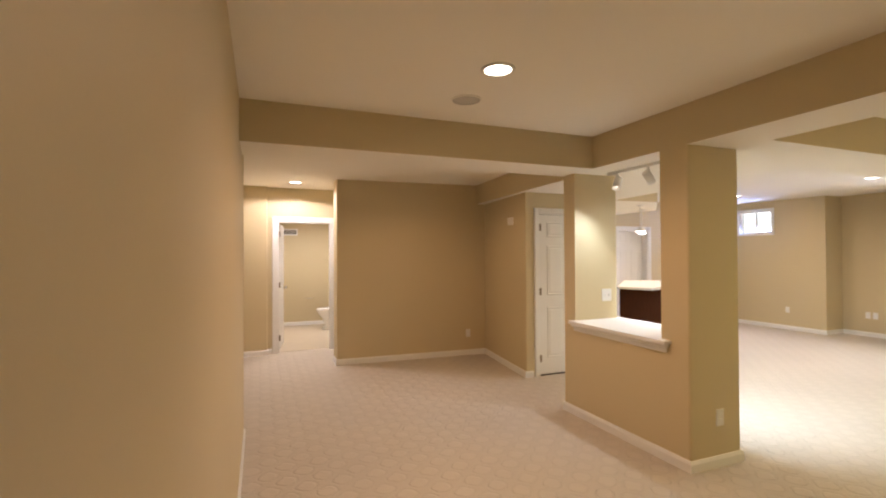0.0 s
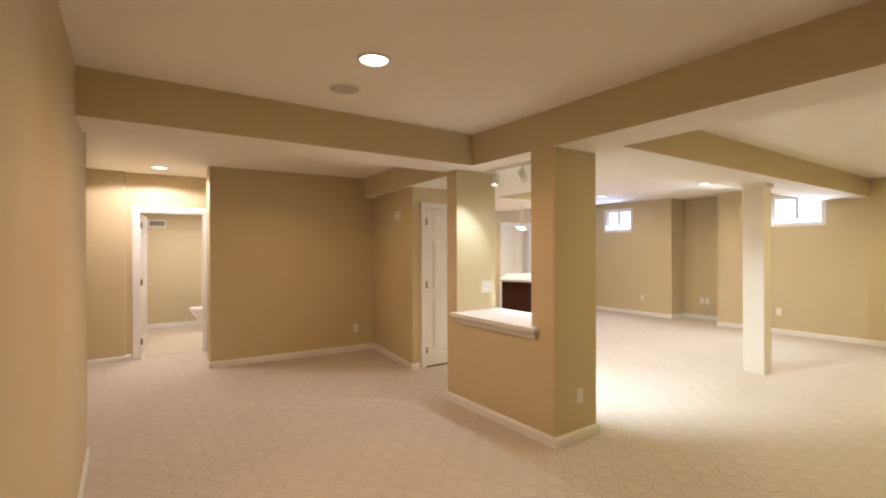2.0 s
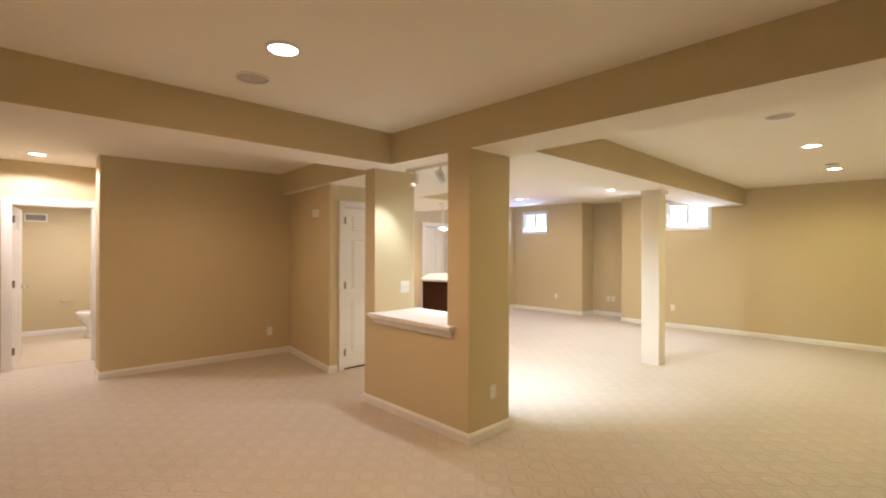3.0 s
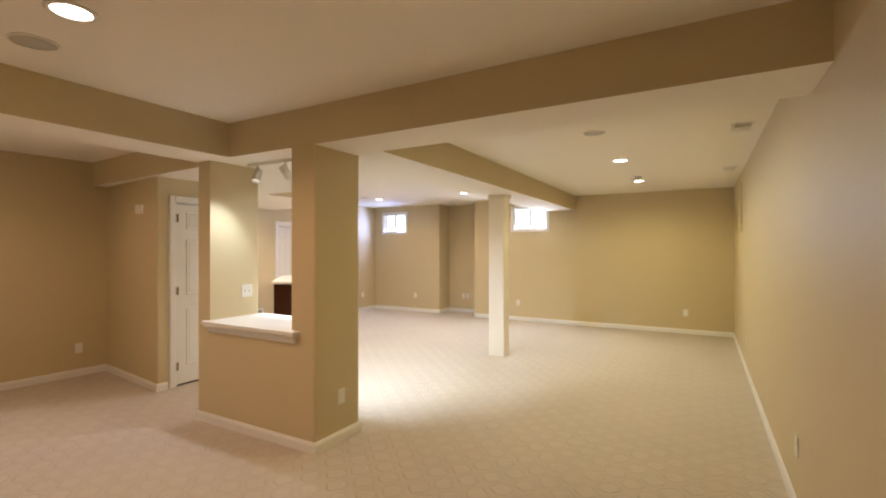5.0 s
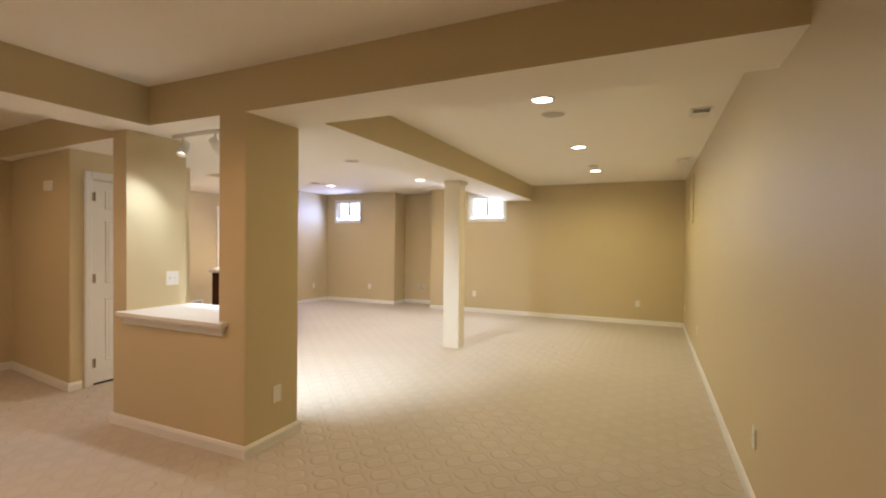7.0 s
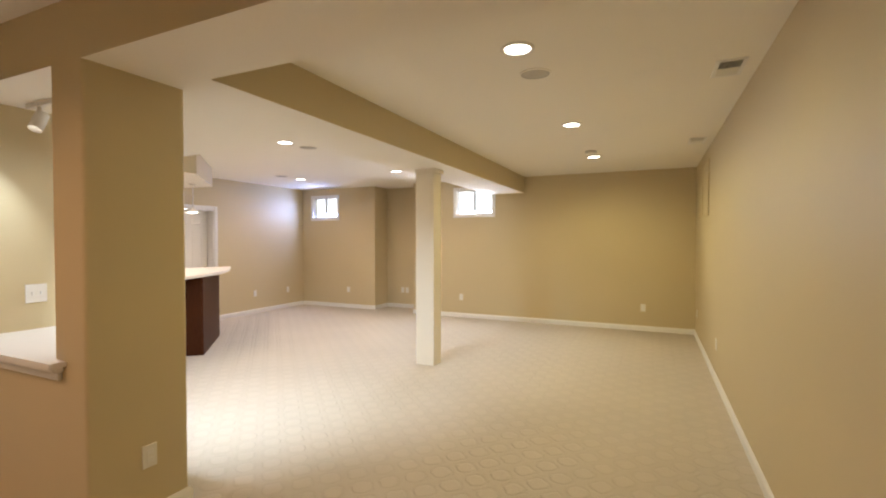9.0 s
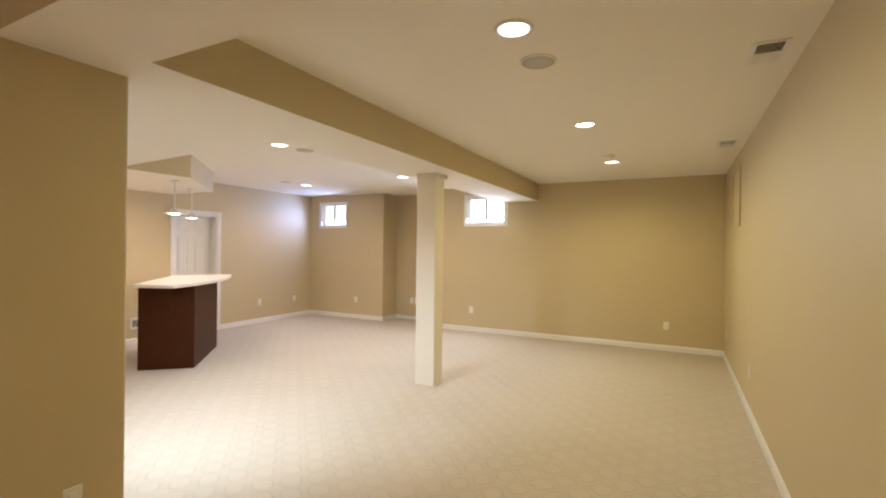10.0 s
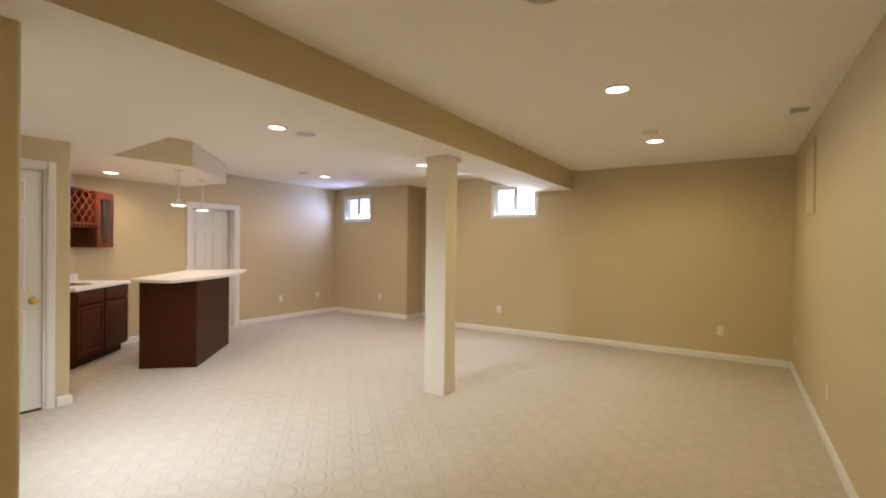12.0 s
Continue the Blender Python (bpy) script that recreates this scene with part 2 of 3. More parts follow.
prism([(D1R, D1Y), (1.6, D1Y), (1.6, D1Y + 0.12), (D1R, D1Y + 0.12)], 0, TOP, bm)
box(D1L, D1Y, 2.04, D1R, D1Y + 0.12, TOP, bm=bm)
structure("wall_bathroom_front", bm, PAINT, "tan wall around the bathroom doorway")
structure("wall_nook", prism([(1.265, 6.75, R), (3.64, 6.622), (3.64, 6.90), (1.6, 6.90), (1.6, D1Y), (1.48, D1Y), (1.48, 7.0), (1.265, 7.0)], 0, TOP), PAINT, "tan drywall wall of the nook")
D2L, D2R = 3.495, 4.385
bm = prism([(3.489, 6.63), (3.31, 5.185, R), (D2L, 5.185), (D2L, 5.305), (3.45, 5.305), (3.61, 6.63)], 0, TOP)
prism([(D2R, 5.185), (4.56, 5.185, R), (4.56, 6.74), (4.44, 6.74), (4.44, 5.305), (D2R, 5.305)], 0, TOP, bm)
box(D2L, 5.185, 2.03, D2R, 5.305, TOP, bm=bm)
structure("wall_closet", bm, PAINT, "tan drywall closet walls")
structure("wall_bar_corner", prism([(4.44, 6.74), (4.56, 6.74), (5.375, 7.47), (5.375, 7.78), (4.44, 7.78)], 0, TOP), PAINT, "tan diagonal wall behind the wet bar")
D3L, D3R, NORTH = 6.865, 7.625, 7.47
bm = box(5.375, NORTH, 0, D3L, 7.78, TOP)
box(D3R, NORTH, 0, 10.25, 7.78, TOP, bm=bm)
box(D3L, NORTH, 1.985, D3R, 7.78, TOP, bm=bm)
structure("wall_north", bm, PAINT, "tan drywall wall")


def window_wall(name, x, y0, y1, w, corner=None):
    """A wall across x with one opening w = (y0, y1, z0, z1)."""
    bm = box(x, y0, 0, x + 0.14, w[0], TOP)
    box(x, w[1], 0, x + 0.14, y1, TOP, bm=bm)
    box(x, w[0], 0, x + 0.14, w[1], w[2], bm=bm)
    box(x, w[0], w[3], x + 0.14, w[1], TOP, bm=bm)
    structure(name, bm, PAINT, "tan drywall wall with a high basement window")


E1, E2 = 9.953, 9.82
W1, W2 = (6.515, 7.183, 1.925, 2.377), (2.948, 3.673, 1.921, 2.377)
window_wall("wall_east_north", E1, 5.565, 7.47, W1)
window_wall("wall_east_south", E2, -0.305, 4.575, W2)
structure("wall_recess", box(10.45, 4.4, 0, 10.65, 5.8, TOP), PAINT, "tan back wall of a shallow recess")
bm = box(E2 + 0.14, 4.455, 0, 10.45, 4.575, TOP)
box(E1 + 0.14, 5.565, 0, 10.45, 5.685, TOP, bm=bm)
structure("wall_recess_sides", bm, PAINT, "tan side walls of a shallow recess")
bm = box(-0.2, 10.7, 0, 2.3, 10.9, TOP)
box(2.15, 8.0, 0, 2.3, 10.7, TOP, bm=bm)
box(-0.2, 8.0, 0, -0.05, 10.7, TOP, bm=bm)
box(1.6, D1Y, 0, 2.3, 8.0, TOP, bm=bm)
structure("wall_bathroom", bm, PAINT, "tan bathroom walls")
# half wall with its post and pier
PX0, PX1 = BEAM, 3.55
PY = (2.65, 2.89, 3.89, 4.065)
structure("wall_half", prism([(PX0, PY[1]), (PX1, PY[1]), (PX1, PY[2]), (PX0, PY[2])], 0, 0.825), PAINT, "tan half wall under the ledge")
structure("wall_post", prism([(PX0, PY[0], R), (PX1, PY[0], R), (PX1, PY[1]), (PX0, PY[1])], 0, LOW), PAINT, "tan drywall post of the half wall")
structure("wall_pier", prism([(PX0, PY[2]), (PX1, PY[2], R), (PX1, PY[3], R), (PX0, PY[3], R)], 0, LOW), PAINT, "tan drywall pier of the half wall")
ledge = tagged(new("ledge"), "white painted ledge on the half wall", "ledge")
bm = prism([(PX0 - 0.07, PY[1] - 0.09, 0.012), (PX0 - 0.001, PY[1] - 0.09), (PX0 - 0.001, PY[1] + 0.001), (PX1 + 0.045, PY[1] + 0.001), (PX1 + 0.045, PY[2] - 0.001),
            (PX0 - 0.001, PY[2] - 0.001), (PX0 - 0.001, PY[2] + 0.03), (PX0 - 0.07, PY[2] + 0.03, 0.012)], 0.862, 0.89)
bmesh.ops.bevel(bm, geom=[e for e in bm.edges if abs(e.verts[0].co.z - e.verts[1].co.z) < 1e-6], offset=0.006, segments=2, affect="EDGES", profile=0.5)
part("board", bm, TRIM, ledge)
bm = box(PX0 - 0.048, PY[1] - 0.07, 0.832, PX0 - 0.001, PY[2] + 0.015, 0.861, 0.01)
box(PX0 - 0.022, PY[1] - 0.055, 0.795, PX0 - 0.001, PY[2] + 0.005, 0.831, 0.006, bm)
part("moulding", bm, TRIM, ledge)

# ---- baseboards ----
def baseboard(*pts, h=0.082, t=0.014):
    """Skirting along a run of points, standing to the left of the way."""
    bm = bmesh.new()
    v = [Vector(p) for p in pts]
    dirs = [(b - a).normalized() for a, b in zip(v, v[1:])]
    rows = []
    for i, p in enumerate(v):
        d0, d1 = dirs[max(i - 1, 0)], dirs[min(i, len(dirs) - 1)]
        n0, n1 = Vector((-d0.y, d0.x)), Vector((-d1.y, d1.x))
        n = (n0 + n1).normalized()
        n /= max(n.dot(n0), 0.3)
        rows.append([bm.verts.new((*(p + n * o), z)) for o, z in ((0, 0), (t, 0), (t, h * 0.72), (t * 0.75, h * 0.82), (t * 0.45, h * 0.95), (t * 0.2, h), (0, h))])
    for a, b in zip(rows, rows[1:]):
        for i in range(7):
            j = (i + 1) % 7
            bm.faces.new((a[i], b[i], b[j], a[j]))
    bm.faces.new(rows[0])
    bm.faces.new(rows[-1])
    structure("baseboard", bm, TRIM, "white painted baseboard")


baseboard((-0.1, 7.80), (-0.1, 4.5), (0.155, 4.5), (0.155, -0.305), (E2, -0.305), (E2, 4.575), (10.45, 4.575), (10.45, 5.565), (E1, 5.565), (E1, NORTH), (D3R + 0.085, NORTH))
baseboard((D1L - 0.085, D1Y), (0.388, D1Y), (0.388, 7.80), (-0.1, 7.80))
baseboard((D2L - 0.081, 5.185), (3.31, 5.185), (3.489, 6.63), (1.265, 6.75), (1.265, 7.0), (1.48, 7.0), (1.48, D1Y), (D1R + 0.085, D1Y))
baseboard((D3L - 0.085, NORTH), (5.375, NORTH), (5.30, 7.403))
baseboard((4.56, 6.32), (4.56, 5.185), (D2R + 0.081, 5.185))
baseboard((PX0, 3.4), (PX0, PY[3]), (PX1, PY[3]), (PX1, PY[0]), (PX0, PY[0]), (PX0, 3.4))
baseboard((2.15, 8.0), (2.15, 10.7), (-0.05, 10.7), (-0.05, 8.0))


# ---- doors ----
def casing(a, b, z, y, front, parent, w=0.08):
    """Three moulded boards round an opening on the plane y; front: the side that they stand on."""
    for x0, x1, z0, z1 in ((a - w, a, 0, z + w), (b, b + w, 0, z + w), (a, b, z, z + w)):
        y0, y1 = sorted((y, y + front * 0.018))
        bm = box(x0, y0, z0, x1, y1, z1, 0.004)
        y0, y1 = sorted((y + front * 0.0175, y + front * 0.024))
        if z0 == 0:
            box(x0 + 0.01, y0, z0, x1 - 0.03 if x0 < a else x1 - 0.01, y1, z1 - 0.01, 0.002, bm)
        else:
            box(x0 + 0.001, y0, z0 + 0.03, x1 - 0.001, y1, z1 - 0.01, 0.002, bm)
        part("casing_board", bm, TRIM, parent)


def jamb(a, b, z, y0, y1, parent):
    for q in ((a, y0, 0, a + 0.018, y1, z), (b - 0.018, y0, 0, b, y1, z), (a + 0.018, y0, z - 0.018, b - 0.018, y1, z)):
        part("jamb_board", box(*q), TRIM, parent)


def panel_slab(w, parent, m, h=2.0, t=0.035):
    """A six-panel slab, hinge edge at the origin, width along x, its faces across y."""
    bm = box(0, 0, 0, w, t, h, 0.002)
    slab = part("slab", bm, TRIM, parent)
    slab.matrix_local = m
    st = 0.11 if w > 0.7 else 0.095
    cw = (w - 3 * st) / 2
    for z0, z1 in ((0.2, 0.83), (0.98, 1.60), (1.71, 1.90)):
        for x0 in (st, 2 * st + cw):
            for f, s in ((0.0, -1), (t, 1)):
                bm = bmesh.new()
                rows = []
                for inset, d in ((0, 0.0005), (0.006, 0.006), (0.014, 0.0065), (0.020, 0.001), (0.045, 0.0055)):
                    y = f + s * d
                    rows.append([bm.verts.new(c) for c in ((x0 + inset, y, z0 + inset), (x0 + cw - inset, y, z0 + inset), (x0 + cw - inset, y, z1 - inset), (x0 + inset, y, z1 - inset))])
                for a, b in zip(rows, rows[1:]):
                    for i in range(4):
                        bm.faces.new((a[i], a[(i + 1) % 4], b[(i + 1) % 4], b[i]))
                bm.faces.new(rows[-1])
                bm.faces.new(rows[0])
                part("raised_panel", bm, TRIM, slab)
    return slab


def knob(parent, x, y, z, s, mat):
    m = Matrix.Translation((x, y, z)) @ pose(0, 0, 0, 90 if s < 0 else -90)
    bm = lathe([(0.032, 0.0), (0.032, 0.006), (0.012, 0.010), (0.012, 0.03), (0.024, 0.038), (0.028, 0.05), (0.024, 0.062), (0.008, 0.066)], 20, None, m)
    part("knob", bm, mat, parent, "round brass knob" if mat is BRASS else "", True)


def hinges(parent, x, y, zs, mat):
    for z in zs:
        bm = lathe([(0.006, z - 0.045), (0.006, z + 0.045)], 10, None, Matrix.Translation((x, y, 0)))
        box(x - 0.002, y - 0.003, z - 0.044, x + 0.03, y + 0.003, z + 0.044, bm=bm)
        part("hinge", bm, mat, parent)


door = tagged(new("door_1"), "white six-panel bathroom door standing open", "door", kind="structure")
casing(D1L, D1R, 2.035, D1Y, -1, door)
jamb(D1L, D1R, 2.04, D1Y - 0.005, D1Y + 0.125, door)
slab = panel_slab(0.765, door, pose(D1L + 0.022, D1Y + 0.115, 0.015, 0, 0, 82))
knob(slab, 0.70, 0.0, 0.95, -1, CHROME)
knob(slab, 0.70, 0.035, 0.95, 1, CHROME)
hinges(door, D1L + 0.015, D1Y + 0.095, (0.22, 1.05, 1.85), BRONZE)
door = tagged(new("door_2"), "closed narrow white six-panel closet door", "door", kind="structure")
casing(D2L, D2R, 2.025, 5.185, -1, door, 0.065)
jamb(D2L, D2R, 2.03, 5.18, 5.31, door)
slab = panel_slab(D2R - D2L - 0.044, door, pose(D2L + 0.022, 5.193, 0.02), 1.985)
knob(slab, D2R - D2L - 0.044 - 0.06, 0.0, 0.905, -1, BRASS)
hinges(door, D2L + 0.012, 5.185, (0.22, 1.05, 1.85), BRONZE)
# near-black strip added for the shade in the gap below the slab
part("gap_shade", box(D2L + 0.02, 5.196, 0.001, D2R - 0.02, 5.226, 0.017), DARK, door, "dark strip standing in for the shade in the gap under the door")
# added sheet, unseen behind the slab: the closet's darkness is in its colour
structure("wall_closet_inside", box(3.58, 5.6, 0, 4.41, 5.62, 2.2), DARK, "dark sheet standing in for the unlit closet interior")
door = tagged(new("door_3"), "closed white six-panel door in a deep jamb", "door", kind="structure")
casing(D3L, D3R, 1.98, NORTH, -1, door, 0.075)
jamb(D3L, D3R, 1.985, NORTH - 0.005, 7.78, door)
slab = panel_slab(D3R - D3L - 0.044, door, pose(D3L + 0.022, NORTH + 0.135, 0.012), 1.95)
knob(slab, 0.655, 0.0, 0.93, -1, BRASS)


# ---- windows ----
def window(name, x, w, label):
    y0, y1, z0, z1 = w
    ob = tagged(new(name), label, "window", kind="structure")
    t = 0.05
    for q in ((x - 0.016, y0 - t, z0 - t, x - 0.001, y0, z1 + t), (x - 0.016, y1, z0 - t, x - 0.001, y1 + t, z1 + t), (x - 0.016, y0, z1, x - 0.001, y1, z1 + t), (x - 0.016, y0, z0 - t, x - 0.001, y1, z0)):
        part("trim_board", box(*q, 0.003), TRIM, ob)
    for q in ((x, y0, z0, x + 0.14, y0 + 0.012, z1), (x, y1 - 0.012, z0, x + 0.14, y1, z1), (x, y0 + 0.012, z1 - 0.012, x + 0.14, y1 - 0.012, z1), (x, y0 + 0.012, z0, x + 0.14, y1 - 0.012, z0 + 0.012)):
        part("reveal_board", box(*q), TRIM, ob)
    xs = x + 0.012
    ym = (y0 + y1) / 2
    for a, b, d in ((y0 + 0.012, ym + 0.015, 0.0), (ym - 0.015, y1 - 0.012, 0.032)):
        bm = bmesh.new()
        f = 0.015
        for q in ((a, z0 + 0.012, a + f, z1 - 0.012), (b - f, z0 + 0.012, b, z1 - 0.012), (a + f, z0 + 0.012, b - f, z0 + 0.012 + f), (a + f, z1 - 0.012 - f, b - f, z1 - 0.012)):
            box(xs + d, q[0], q[1], xs + d + 0.03, q[2], q[3], bm=bm)
        sash = part("sash", bm, VINYL_WHITE, ob)
        pane = part("pane", box(xs + d + 0.013, a + f, z0 + 0.012 + f, xs + d + 0.017, b - f, z1 - 0.012 - f), glass, sash)
        pane.visible_shadow = False


window("window_1", E1, W1, "white vinyl sliding basement window with white trim")
window("window_2", E2, W2, "white vinyl sliding basement window with white trim")


backdrop = link("backdrop", box(11.2, 1.0, 0.5, 11.22, 11.0, 4.5), glowing("sky_backdrop", (0.84, 0.90, 1.0), 1.9))
tagged(backdrop, "plain bright overcast sky outside the windows", "sky", kind="structure")

# ---- ceiling fixtures ----
# the copy over the nook belongs to the added lamp hidden behind the beam
can = None
for x, y, z, *_ in CANS:
    if can is None:
        can = tagged(new("recessed_light"), "round white recessed ceiling light, switched on", "light", "recessed ceiling lights")
        prof = [(0.096, 0.0), (0.098, -0.004), (0.092, -0.009), (0.078, -0.010), (0.074, -0.004), (0.074, 0.0)]
        part("trim_ring", lathe(prof, 40), TRIM, can, smooth=True)
        part("lens", lathe([(0.001, -0.0045), (0.0735, -0.0045), (0.0735, 0.0), (0.001, 0.0)], 40), LENS, can, "bright frosted lens")
        can.matrix_world = pose(x, y, z)
    else:
        copy_thing(can, pose(x, y, z))
for ob in scene.objects:
    if ob.name.startswith("lens") and ob.type == "MESH":
        ob.visible_shadow = False
sp = None
for x, y in ((1.58, 3.135), (4.885, 1.02), (6.185, 4.06), (7.97, 6.19)):
    if sp is None:
        sp = tagged(new("ceiling_speaker"), "round flush ceiling speaker with a cloth grille", "speaker", "ceiling speakers")
        part("rim", lathe([(0.105, 0), (0.105, -0.006), (0.097, -0.009), (0.095, 0)], 40), WHITE, sp, smooth=True)
        part("grille", lathe([(0.0945, 0), (0.0945, -0.005), (0.05, -0.008), (0.001, -0.009)], 40), SPEAKER, sp, smooth=True)
        sp.matrix_world = pose(x, y, CEIL)
    else:
        copy_thing(sp, pose(x, y, CEIL))
ob = tagged(new("smoke_detector"), "round white smoke detector on the ceiling", "detector")
part("housing", lathe([(0.07, 0), (0.07, -0.02), (0.06, -0.035), (0.03, -0.04), (0.001, -0.04)], 32), PLASTIC, ob, smooth=True)
ob.matrix_world = pose(7.84, 1.01, CEIL)


def grille(name, w, h, m, slats, label):
    """A louvred grille facing -y in its own frame, w wide and h high."""
    ob = tagged(new(name), label, "vent")
    bm = bmesh.new()
    f = 0.022
    for q in ((-w / 2, -h / 2, -w / 2 + f, h / 2), (w / 2 - f, -h / 2, w / 2, h / 2), (-w / 2 + f, -h / 2, w / 2 - f, -h / 2 + f), (-w / 2 + f, h / 2 - f, w / 2 - f, h / 2)):
        box(q[0], -0.008, q[1], q[2], 0, q[3], bm=bm)
    part("frame", bm, TRIM, ob)
    # no duct is cut: its shade is painted as a near-black sheet
    part("backing", box(-w / 2 + f, -0.0015, -h / 2 + f, w / 2 - f, 0, h / 2 - f), DARK, ob, "dark sheet standing in for the shaded duct behind the slats")
    bars = 0 if slats else 8
    for side in (-1, 1):
        # two banks of short blades, tilted away from each other
        for i in range(bars):
            x = side * (0.006 + (i + 0.5) * (w / 2 - f - 0.006) / bars)
            blade = box(-0.0045 if side < 0 else -0.007, -0.0012, -h / 2 + f, 0.0045 if side < 0 else 0.007, 0.0012, h / 2 - f)
            bmesh.ops.transform(blade, matrix=pose(x, -0.005, 0, 0, 0, side * -22), verts=blade.verts)
            part("blade", blade, PLASTIC, ob)
    if bars:
        part("divider", box(-0.006, -0.007, -h / 2 + f, 0.006, -0.0015, h / 2 - f), TRIM, ob)
    for i in range(slats):
        z = -h / 2 + f + (i + 0.5) * (h - 2 * f) / slats
        s = (h - 2 * f) / slats * 0.3
        part("slat", box(-w / 2 + f, -0.007, z - s, w / 2 - f, -0.003, z + s), GREY, ob)
    ob.matrix_world = m
    return ob


g = grille("ceiling_vent", 0.32, 0.17, pose(5.29, -0.135, CEIL, 90), 0, "white louvred ceiling vent")
copy_thing(g, pose(7.69, -0.145, CEIL, 90))
grille("wall_vent", 0.30, 0.14, pose(0.89, 10.7, 2.01), 5, "white louvred vent high on the bathroom wall")
grille("return_vent", 0.30, 0.16, pose(6.36, NORTH, 0.30), 6, "grey louvred return vent low on the wall")

# track light on the beam over the ledge
track = tagged(new("track_light"), "white track light with swivel heads", "light")
part("rail", box(3.32, 2.95, LOW - 0.028, 3.352, 3.76, LOW, 0.004), PLASTIC, track)
for x, y, aim, _ in HEADS:
    bm = lathe([(0.012, LOW - 0.09), (0.012, LOW - 0.027)], 12, None, Matrix.Translation((x, y, 0)))
    m = look((x, y, LOW - 0.11), aim)
    lathe([(0.02, 0.055), (0.034, 0.05), (0.036, 0.0), (0.036, -0.065), (0.033, -0.065), (0.030, -0.02), (0.001, -0.02)], 20, bm, m)
    head = part("lamp_head", bm, PLASTIC, track, smooth=True)
    lens = part("bulb", lathe([(0.001, -0.03), (0.029, -0.03), (0.029, -0.022), (0.001, -0.022)], 20, None, m), LENS, head, "lit bulb face")
    lens.visible_shadow = False

# pendants over the bar
pend = None
for x, y in PENDANTS:
    if pend is None:
        pend = tagged(new("pendant_lamp"), "white pendant lamp with a shallow cone shade, lit", "lamp", "pendants over the bar")
        part("canopy", lathe([(0.055, 0), (0.055, -0.012), (0.02, -0.022), (0.001, -0.022)], 24), PLASTIC, pend, smooth=True)
        part("stem", lathe([(0.007, -0.02), (0.007, -0.36)], 10), PLASTIC, pend)
        sh = part("shade", lathe([(0.02, -0.34), (0.024, -0.37), (0.05, -0.385), (0.125, -0.415), (0.125, -0.42), (0.05, -0.392), (0.02, -0.38)], 36), PLASTIC, pend, smooth=True)
        bulb = part("bulb", lathe([(0.001, -0.392), (0.04, -0.394), (0.085, -0.41), (0.05, -0.425), (0.001, -0.43)], 24), GLOW, pend, "glowing glass under the shade", True)
        bulb.visible_shadow = False
        pend.matrix_world = pose(x, y, LOW)
    else:
        copy_thing(pend, pose(x, y, LOW))


U = Vector((0.81, 0.71)).normalized()
N = Vector((U.y, -U.x))
CAB0 = CAB = Matrix(((U.x, -N.x, 0, 4.56), (U.y, -N.y, 0, 6.755), (0, 0, 1, 0), (0, 0, 0, 1)))


# ---- plates on the walls ----
def outlet(m, w=0.075, h=0.118, kind="outlet"):
    """A cover plate in its own frame: it faces -y."""
    ob = tagged(new("wall_outlet" if kind == "outlet" else "light_switch"), "white duplex outlet cover plate on the wall" if kind == "outlet" else "white light switch plate on the wall",
                "outlet" if kind == "outlet" else "switch", "wall outlets" if kind == "outlet" else "")
    part("plate", box(-w / 2, -0.007, -h / 2, w / 2, 0, h / 2, 0.003), PLASTIC, ob)
    if kind == "outlet":
        for z in (-0.02, 0.02):
            part("socket", box(-0.017, -0.0095, z - 0.014, 0.017, -0.006, z + 0.014, 0.002), TRIM, ob)
    else:
        for x in ((-0.022, 0.022) if w > 0.09 else (0,)):
            part("toggle", box(x - 0.005, -0.017, -0.012, x + 0.005, -0.006, 0.012, 0.002), TRIM, ob)
    ob.matrix_world = m
    return ob


for x, y, z, turn in ((3.33, 2.65, 0.348, 0), (3.20, 6.642, 0.33, -3), (8.56, NORTH, 0.39, 0), (9.46, NORTH, 0.385, 0), (E2, 0.428, 0.37, -90), (E2, 3.565, 0.38, -90), (E1, 6.235, 0.39, -90),
                      (10.45, 5.18, 0.38, -90), (10.45, 5.07, 0.38, -90), (7.24, -0.305, 0.39, 180), (3.84, -0.305, 0.385, 180), (9.45, -0.305, 0.375, 180)):
    outlet(pose(x, y, z, 0, 0, turn))
outlet(CAB0 @ pose(0.80, 0, 1.14))
outlet(pose(3.415, PY[2], 1.118), 0.115, 0.118, "switch")
ob = tagged(new("wall_box"), "small white control box on the wall", "control")
part("cover", box(-0.06, -0.028, -0.05, 0.06, 0, 0.05, 0.006), PLASTIC, ob)
ob.matrix_world = pose(3.362, 5.60, 1.95, 0, 0, -83)
ob = tagged(new("access_panel"), "flush tan access panel in the wall", "panel")
bm = bmesh.new()
for q in ((8.06, 1.75, 8.09, 2.42), (8.71, 1.75, 8.74, 2.42), (8.09, 1.75, 8.71, 1.78), (8.09, 2.39, 8.71, 2.42)):
    box(q[0], -0.3045, q[1], q[2], -0.289, q[3], 0.003, bm)
part("frame", bm, PAINT, ob)
part("cover", box(8.096, -0.3045, 1.786, 8.704, -0.297, 2.384), PAINT, ob)

# column
col = tagged(new("column"), "square cream painted column with a plain cap", "column", kind="structure")
part("shaft", prism([(6.585, 2.585, 0.012), (6.785, 2.585, 0.012), (6.785, 2.82, 0.012), (6.585, 2.82, 0.012)], 0, LOW - 0.05), COLUMN, col)
part("cap", box(6.58, 2.562, LOW - 0.05, 6.808, 2.826, LOW - 0.001, 0.004), COLUMN, col)

# ---- wet bar ----
U45 = Vector((0.926, 0.835)).normalized()


